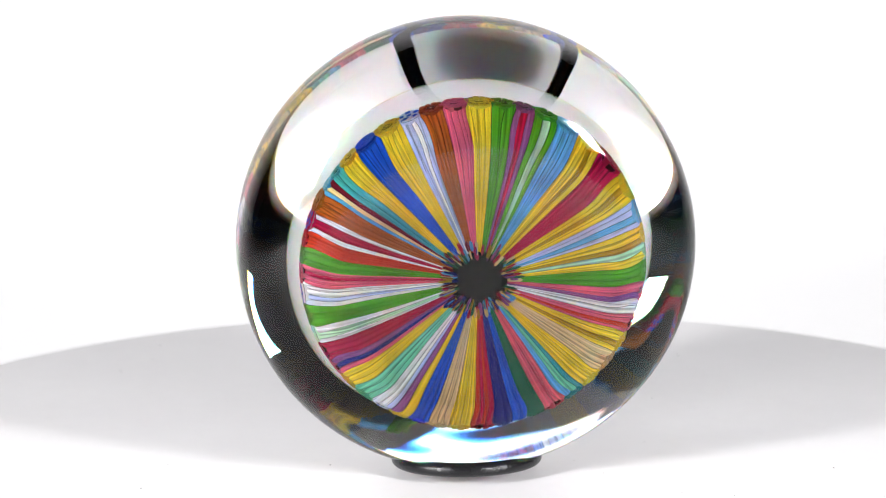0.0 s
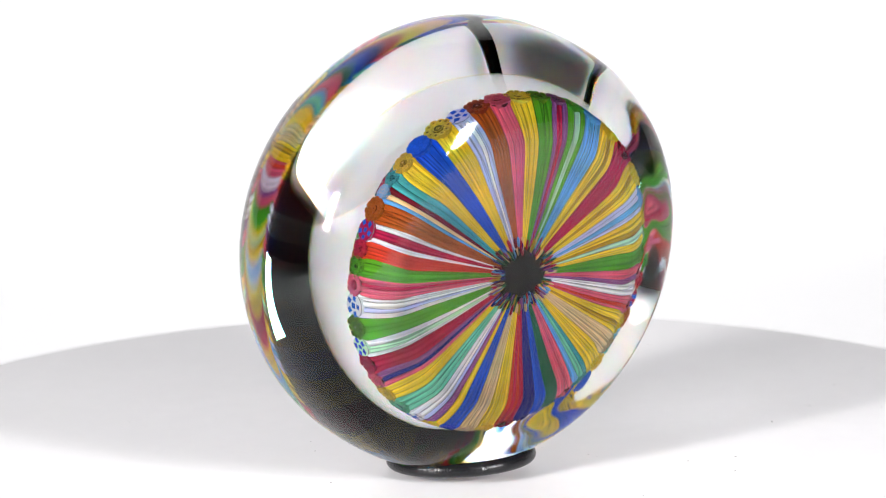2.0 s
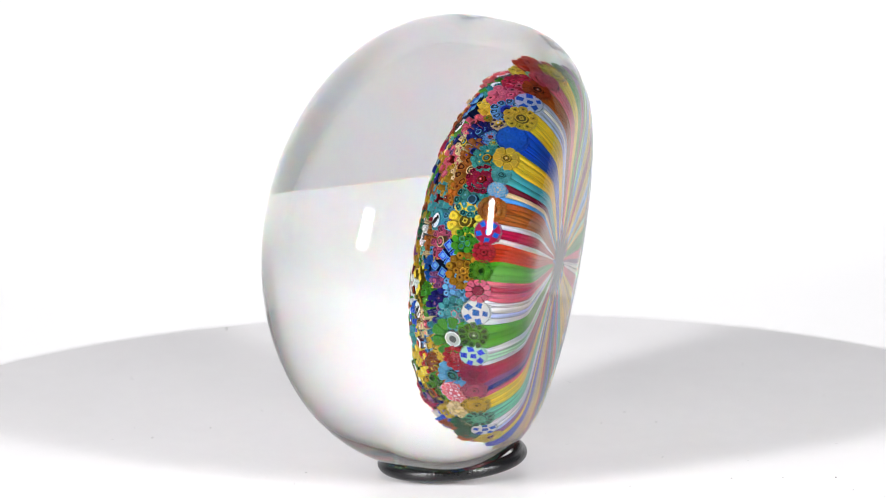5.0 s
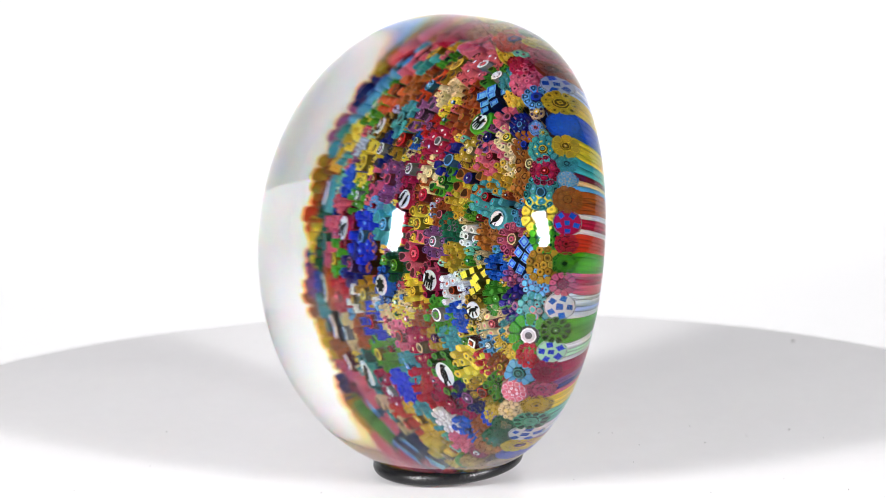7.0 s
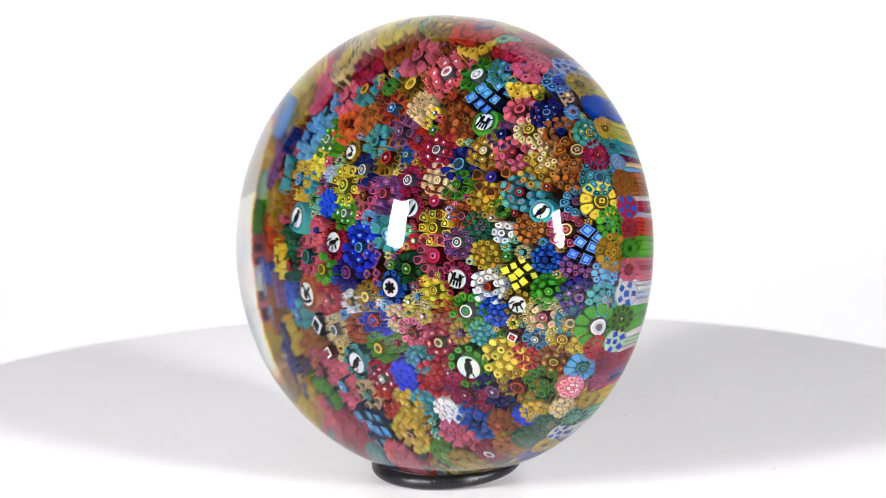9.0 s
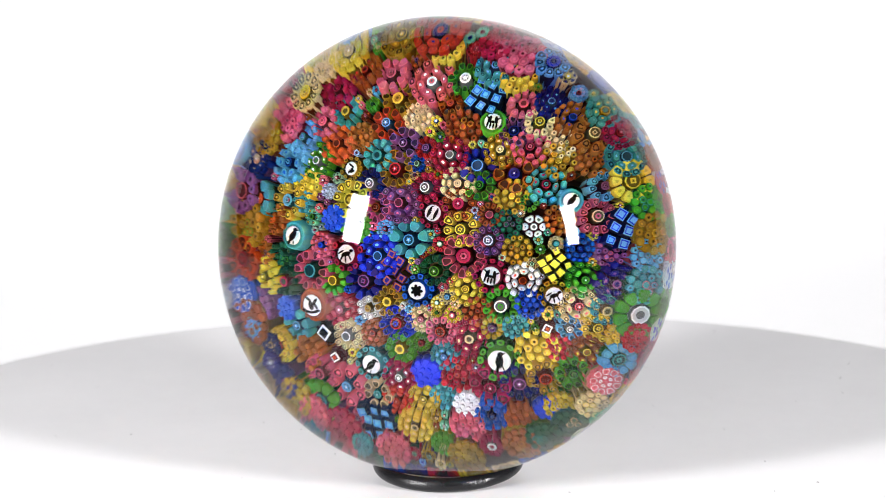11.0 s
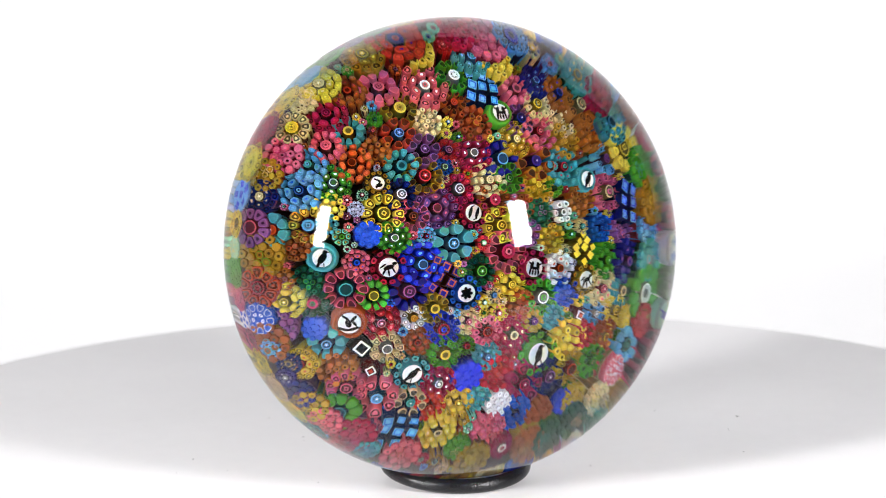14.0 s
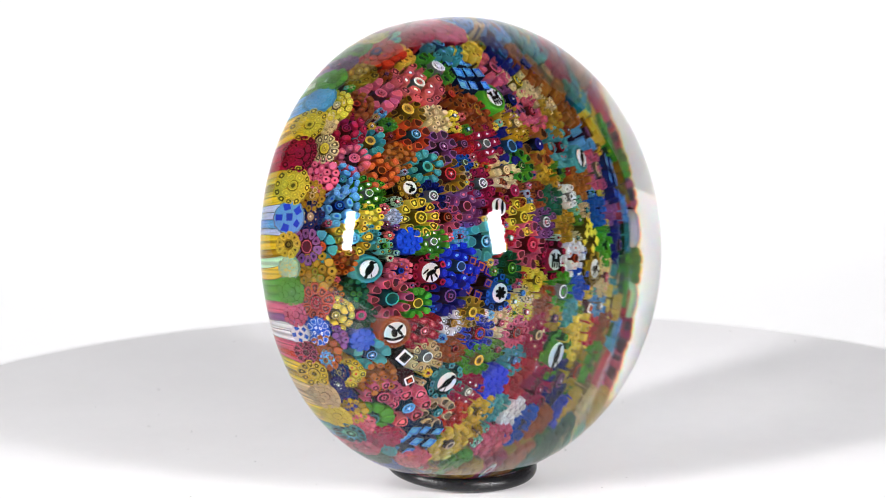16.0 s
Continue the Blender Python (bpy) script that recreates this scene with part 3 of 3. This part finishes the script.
cane(-14.6, -11.5, 1.74, "square", "black", "white", "black")
cane(-11.6, -11.9, 1.98, "flower", "white", "cream", "crimson")
cane(-7.9, -11.4, 1.76, "flower", "red", "rust", "ochre")
cane(-18.4, -10.7, 2.14, "flower", "sky", "teal", "navy")
cane(-19.8, -8.6, 1.86, "cog", "blue", "blue", "sky")
cane(-23.2, -8.3, 2.19, "bundle", "pink", "violet", "violet")
cane(-22.9, -4.9, 2.24, "flower", "yellow", "yellow", "ochre")
cane(-25.3, -2.9, 2.49, "flower", "crimson", "red", "pink")
cane(-20.2, -5.3, 1.95, "flower", "crimson", "dark_green", "green")
cane(-20.9, -2.4, 1.91, "bundle", "green", "dark_green", "teal")
cane(-23.5, -2.1, 1.83, "bundle", "navy", "rust", "black")
cane(-26.1, -7.3, 2.31, "cog", "white", "blue", "navy")
cane(-24.0, -11.3, 1.32, "bundle", "sky", "sky", "navy")
cane(-13.2, -14.5, 1.17, "square", "red", "white", "crimson")
cane(-16.9, -14.0, 2.31, "bundle", "rust", "rust", "red")
cane(-20.6, -13.0, 2.04, "flower", "red", "yellow", "ochre")
cane(-8.2, -15.3, 2.65, "picture", "teal", figure=9)
cane(-4.6, -16.9, 2.21, "flower", "white", "crimson", "red")
cane(-0.9, -16.3, 2.42, "cog", "blue", "blue", "navy")
cane(-15.4, -16.4, 2.27, "flower", "pink", "pink", "maroon")
cane(-11.8, -18.0, 2.59, "flower", "sky", "pink", "violet")
cane(-15.3, -19.3, 2.38, "flower", "teal", "green", "dark_green")
cane(-7.7, -18.9, 1.97, "flower", "teal", "cream", "green")
cane(-5.2, -19.7, 1.90, "flower", "red", "red", "crimson")
cane(-1.6, -19.4, 1.98, "flower", "yellow", "yellow", "ochre")
cane(-8.2, -22.0, 2.64, "square_bundle", "sky", "blue", "navy")
cane(-3.3, -22.6, 2.12, "flower", "cream", "yellow", "ochre")
cane(-12.7, -22.1, 2.46, "bundle", "pink", "crimson", "violet")
cane(-16.4, -20.5, 2.01, "bundle", "crimson", "pink", "violet")
cane(-10.9, -21.5, 0.90, "flower", "white", "pink", "violet")
cane(-21.9, -15.0, 1.19, "flower", "white", "navy", "rust")
cane(-21.6, -12.9, 1.42, "flower", "cream", "navy", "violet")
cane(-20.1, -17.1, 2.01, "bundle", "crimson", "navy", "violet")
cane(-18.8, -18.9, 2.28, "bundle", "yellow", "ochre", "green")
cane(-6.6, -24.6, 2.09, "bundle", "rust", "pink", "crimson")
cane(-10.5, -23.9, 1.31, "bundle", "violet", "teal", "pink")
cane(-4.2, -13.3, 2.01, "flower", "yellow", "green", "pink")
cane(-24.4, -10.3, 2.70, "bundle", "teal", "rust", "ochre")
cane(4.6, -0.6, 2.81, "flower", "crimson", "pink", "maroon")
cane(8.2, -3.1, 2.67, "picture", "crimson", figure=10)
cane(12.2, -3.6, 2.13, "flower", "red", "white", "maroon")
cane(15.9, -5.4, 2.32, "picture", "ochre", figure=11)
cane(4.9, -5.0, 2.17, "flower", "yellow", "yellow", "ochre")
cane(0.7, -2.8, 2.03, "flower", "green", "dark_green", "cream")
cane(9.4, -7.1, 2.41, "flower", "white", "green", "dark_green")
cane(13.0, -6.8, 1.96, "bundle", "navy", "blue", "navy")
cane(19.4, -3.3, 2.21, "flower", "green", "green", "dark_green")
cane(22.5, -3.8, 2.49, "flower", "violet", "navy", "crimson")
cane(18.6, -6.8, 2.37, "flower", "pink", "cream", "red")
cane(21.4, -7.3, 1.92, "flower", "cream", "teal", "sky")
cane(24.3, -7.7, 3.07, "flower", "white", "green", "dark_green")
cane(25.1, -3.9, 2.46, "bundle", "pink", "teal", "dark_green")
cane(20.3, -9.5, 1.92, "flower", "yellow", "yellow", "ochre")
cane(22.3, -10.4, 1.83, "bundle", "yellow", "yellow", "ochre")
cane(14.9, -9.8, 1.11, "square", "red", "white", "crimson")
cane(17.4, -9.8, 1.53, "flower", "white", "sky", "violet")
cane(5.2, -11.6, 2.53, "flower", "cream", "crimson", "maroon")
cane(1.4, -10.8, 2.01, "flower", "red", "pink", "crimson")
cane(6.4, -7.9, 2.01, "bundle", "red", "rust", "ochre")
cane(8.2, -10.1, 1.45, "flower", "violet", "ochre", "cream")
cane(11.1, -9.8, 1.72, "bundle", "teal", "teal", "dark_green")
cane(8.8, -14.2, 3.14, "picture", "green", figure=12)
cane(13.5, -12.7, 2.84, "bundle", "yellow", "yellow", "ochre")
cane(18.8, -12.6, 2.12, "flower", "yellow", "rust", "crimson")
cane(15.9, -12.3, 1.75, "bundle", "rust", "red", "ochre")
cane(21.6, -13.4, 2.10, "flower", "teal", "sky", "green")
cane(24.3, -10.9, 1.95, "bundle", "pink", "crimson", "maroon")
cane(17.0, -15.4, 2.12, "flower", "green", "green", "cream")
cane(13.9, -16.2, 2.36, "flower", "red", "ochre", "rust")
cane(19.8, -16.1, 2.13, "cog", "white", "pink", "cream")
cane(1.7, -14.1, 1.77, "flower", "sky", "teal", "violet")
cane(7.2, -17.7, 2.69, "flower", "crimson", "crimson", "maroon")
cane(10.8, -17.0, 2.35, "flower", "violet", "navy", "crimson")
cane(3.2, -16.3, 2.42, "bundle", "rust", "crimson", "maroon")
cane(13.2, -19.8, 1.79, "cog", "blue", "blue", "navy")
cane(17.8, -19.0, 1.85, "bundle", "yellow", "cream", "ochre")
cane(3.9, -19.8, 2.06, "cog", "white", "white", "sky")
cane(1.0, -19.1, 1.74, "bundle", "teal", "teal", "green")
cane(6.7, -21.1, 2.08, "flower", "navy", "blue", "sky")
cane(10.1, -21.2, 1.89, "bundle", "rust", "rust", "red")
cane(15.0, -21.5, 1.94, "bundle", "cream", "dark_green", "teal")
cane(3.4, -22.7, 2.19, "bundle", "pink", "pink", "crimson")
cane(5.7, -24.3, 1.31, "flower", "white", "crimson", "pink")
cane(-0.1, -24.4, 1.49, "bundle", "cream", "green", "yellow")
cane(2.3, -25.4, 2.08, "bundle", "yellow", "ochre", "rust")
cane(9.1, -23.8, 2.11, "bundle", "ochre", "rust", "yellow")
cane(11.7, -23.0, 2.00, "bundle", "teal", "dark_green", "green")
cane(14.6, -19.4, 1.88, "bundle", "ochre", "ochre", "green")
cane(16.0, -1.3, 1.96, "square_bundle", "yellow", "yellow", "ochre")
cane(11.4, 0.4, 1.97, "bundle", "rust", "ochre", "yellow")
cane(22.0, 0.2, 1.93, "bundle", "pink", "violet", "crimson")
cane(25.3, -0.1, 2.08, "bundle", "violet", "sky", "pink")


def fill_canes():
    """Small canes in the gaps that are left between the large ones."""
    pick = random.Random(11)
    names = ["crimson", "pink", "yellow", "yellow", "aqua", "sky", "blue", "violet", "green", "green", "cream", "white", "red", "mint", "pink", "lavender"]
    outer = ["yellow", "yellow", "ochre", "pink", "green", "crimson", "sky", "cream", "aqua", "rust"]
    dark = ["maroon", "maroon", "navy", "dark_green", "crimson", "rust", "violet", "ochre"]
    tries = 0
    while tries < 16000:
        tries += 1
        size = pick.uniform(1.0, 1.7) if tries < 4000 else pick.uniform(0.6, 1.0) if tries < 9000 else pick.uniform(0.38, 0.6)
        a, d = pick.uniform(0, math.tau), 26.2 * math.sqrt(pick.random())
        x, y = d * math.cos(a), d * math.sin(a)
        if all(math.hypot(x - u, y - v) > (size + s) * 0.86 for u, v, s in PLACED):
            kind = "small" if size < 1.0 else pick.choice(("flower", "small", "bundle"))
            cane(x, y, size, kind, pick.choice(names), pick.choice(names if d < 17 else outer), pick.choice(dark))


fill_canes()


def core_body():
    rows = [(0, crown(0) - 0.10)] + [(r / 10, crown(r / 10) - 0.10) for r in range(1, 7)] + [(0.655, -0.23), (0.675, -0.29), (0.67, -0.33), (0.62, -0.375), (0.45, -0.40), (0.2, -0.43), (0, -0.435)]
    return lathe([(r * BALL, z * BALL) for r, z in rows], 48)


part("core", core_body(), mottled("dark_core_glass", (0.05, 0.022, 0.018), 0.5, 0.03, 300, 0.6, 1.4), paperweight, "dark glass between the canes", smooth=True)


def stave(first, last, stripes, seed):
    """One drawn-down cane of the basket between two angles: half-round rods side by side, from the dark middle out and up round the rim."""
    pick = random.Random(seed)
    bm = bmesh.new()
    names = sorted(set(stripes))
    n = len(stripes)
    cuts = [0.0]
    for _ in range(n):
        cuts.append(cuts[-1] + pick.uniform(0.7, 1.4))
    cuts = [c / cuts[-1] for c in cuts]
    begin = pick.uniform(0.0, 0.05)
    rows = [(r + (begin if i == 0 else 0), z) for i, (r, z) in enumerate(BASKET)]
    for k, name in enumerate(stripes):
        prev, seam = None, pick.random() < 0.8
        for i, (r, z) in enumerate(rows):
            a0 = radians(first + (last - first) * cuts[k])
            a1 = radians(first + (last - first) * cuts[k + 1])
            a0 += radians(0.55 * math.sin(7 * a0 + i * 0.7) + 0.3 * math.sin(17 * a0 - i * 0.9)) * (0.3 + r)
            a1 += radians(0.55 * math.sin(7 * a1 + i * 0.7) + 0.3 * math.sin(17 * a1 - i * 0.9)) * (0.3 + r)
            before, after = rows[max(i - 1, 0)], rows[min(i + 1, len(rows) - 1)]
            tr, tz = after[0] - before[0], after[1] - before[1]
            long = math.hypot(tr, tz)
            nr, nz = tz / long, -tr / long
            high = min(abs(a1 - a0) * r * 0.20, 0.010)
            strip = []
            for f in (0.0, 0.05, 0.25, 0.5, 0.75, 0.95, 1.0):
                up = high * math.sin(math.pi * f) ** 0.7 - 0.004
                a = a0 + (a1 - a0) * f
                rr, zz = r + nr * up, z + nz * up
                strip.append(bm.verts.new((rr * math.cos(a) * BALL, rr * math.sin(a) * BALL, zz * BALL)))
            if prev:
                # edge strips in the darkened copy colour the groove's shade between rods
                for j in range(6):
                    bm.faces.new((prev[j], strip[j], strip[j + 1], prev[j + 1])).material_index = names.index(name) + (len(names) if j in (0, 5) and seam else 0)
            prev = strip
        inner = [bm.verts.new((v.co.x * 0.93, v.co.y * 0.93, v.co.z + 0.0006)) for v in prev]
        for j in range(6):
            bm.faces.new((prev[j], inner[j], inner[j + 1], prev[j + 1])).material_index = names.index(name)
    return part("stave", bm, [STAVE_GLASS[s] for s in names] + [SEAM_SHADE_GLASS[s] for s in names], paperweight, smooth=True)


SHORT = {"y": "yellow", "o": "ochre", "p": "pink", "c": "crimson", "m": "maroon", "r": "red", "n": "rust", "b": "blue", "s": "sky", "t": "teal", "g": "green", "d": "dark_green",
         "v": "violet", "u": "navy", "w": "white", "k": "black", "e": "cream", "l": "lavender", "i": "mint", "a": "aqua"}
# middle angle of each stave round the axis, and its stripes
STAVES = ((75, "nnn"), (83, "pppp"), (91, "yyyy"), (99, "gg"), (106, "vcv"), (113, "gig"), (122, "sss"), (131, "yyoy"), (141, "cccc"),
          (151, "yyoyy"), (161, "llsl"), (169, "yyo"), (175, "iy"), (182, "ggg"), (190, "ppv"), (195, "ww"), (201, "pprp"), (208, "yyoy"),
          (217, "eee"), (225, "yyyy"), (233, "tas"), (241, "pppp"), (248, "d"), (254, "bb"), (259, "uu"), (267, "crcr"), (275, "yyyy"),
          (283, "eee"), (290, "bbb"), (297, "yv"), (304, "lww"), (311, "aaa"), (319, "yyy"), (325, "puv"), (332, "ccc"), (339, "wiw"),
          (346, "ggg"), (354, "wlww"), (361, "ppcp"), (367, "ggg"), (373, "rrrr"), (378.5, "wcccw"), (387, "nnnn"), (393, "sem"), (397.5, "tt"), (403, "yyyy"),
          (411, "bbbb"), (420, "yyyy"), (428, "llwl"))
for k, (middle, stripes) in enumerate(STAVES):
    before = STAVES[k - 1][0] - (360 if k == 0 else 0)
    after = STAVES[(k + 1) % len(STAVES)][0] + (360 if k == len(STAVES) - 1 else 0)
    stave((before + middle) / 2, (middle + after) / 2, [SHORT[s] for s in stripes], k + 1)


def rim_head(angle, half, stripes, seed):
    """The patterned face in which a stave ends at the rim of the cushion."""
    pick = random.Random(seed * 3 + 2)
    light = [s for s in stripes if s not in ("black", "navy", "maroon")] or stripes
    kind = "check" if stripes[0] in ("lavender", "white") else "cog" if light[0] in ("blue", "sky", "mint") else "flower"
    s = min(half, 0.062) * BALL * 1.18
    a = radians(angle)
    out = Vector((math.cos(a), math.sin(a), 0))
    axis = (Vector((0, 0, 0.12)) + out).normalized()
    ob = new("cane", cane_mesh(kind, pick.choice(light), light[0] if kind != "check" else "blue", "maroon" if light[0] in ("crimson", "red", "pink") else light[0], pick.randrange(10), True))
    ob.parent = paperweight
    turn = axis.to_track_quat("Z", "Y").to_matrix().to_4x4() @ Matrix.Rotation(pick.uniform(0, 6.28), 4, "Z")
    ob.matrix_basis = Matrix.Translation((out * 0.7095 + Vector((0, 0, -0.268))) * BALL) @ turn @ Matrix.Diagonal((s, s, min(s * 0.3, 0.00036), 1))


for k, (middle, stripes) in enumerate(STAVES):
    before = STAVES[k - 1][0] - (360 if k == 0 else 0)
    after = STAVES[(k + 1) % len(STAVES)][0] + (360 if k == len(STAVES) - 1 else 0)
    rim_head((before + 2 * middle + after) / 4, radians(after - before) / 4 * 0.71, [SHORT[s] for s in stripes], k + 1)


def knot():
    return lathe([(0.0, -0.462 * BALL), (0.05 * BALL, -0.464 * BALL), (0.095 * BALL, -0.466 * BALL), (0.125 * BALL, -0.457 * BALL), (0.11 * BALL, -0.44 * BALL), (0, -0.437 * BALL)], 40)


part("knot", knot(), mottled("black_knot_glass", (0.006, 0.005, 0.006), 0.6, 0.02, 600, 0.5, 2.0), paperweight, "black middle where the canes are drawn together", smooth=True)


def chips():
    """Ragged coloured ends of the canes round the dark middle."""
    bm = bmesh.new()
    pick = random.Random(3)
    for k in range(150):
        a = pick.uniform(0, math.tau)
        r0 = pick.uniform(0.085, 0.135)
        r1 = r0 + pick.uniform(0.02, 0.06)
        w = pick.uniform(0.004, 0.009)
        slot = pick.randrange(8)
        ring = []
        for r, f, z in ((r0, 0.4, -0.463), (r0 + 0.008, 1.0, -0.467), (r1, 1.0, -0.4655), (r1 + 0.01, 0.3, -0.459)):
            ring.append([bm.verts.new(((r * math.cos(a) - s * w * f * math.sin(a)) * BALL, (r * math.sin(a) + s * w * f * math.cos(a)) * BALL, (z + (0.004 if s else 0)) * BALL)) for s in (-1, 0, 1)])
            ring[-1][1].co.z -= 0.008 * BALL
        for p, q in zip(ring, ring[1:]):
            for j in range(2):
                bm.faces.new((p[j], q[j], q[j + 1], p[j + 1])).material_index = slot
    return bm


tagged(part("cane_ends", chips(), [GLASS[s] for s in ("crimson", "navy", "ochre", "violet", "sky", "maroon", "dark_green", "cream")], paperweight), kind="stuff")


# ---- what moves ----
def motions():
    times = [k * 0.5 for k in range(33)]

    def turned(t, local):
        return Matrix.Rotation(radians(TURN * t), 4, "Z") @ local
    walk(turntable, [(t, turned(t, Matrix.Identity(4))) for t in times])
    walk(rubber_ring, [(t, turned(t, pose(RING[0], RING[1], 0.00216, 4.5, 0, -TURN * FACING))) for t in times])
    stand = pose(*CENTRE, 90 - LEAN, 0, -TURN * FACING - 0.33)
    walk(paperweight, [(t, turned(t, stand)) for t in times])


motions()
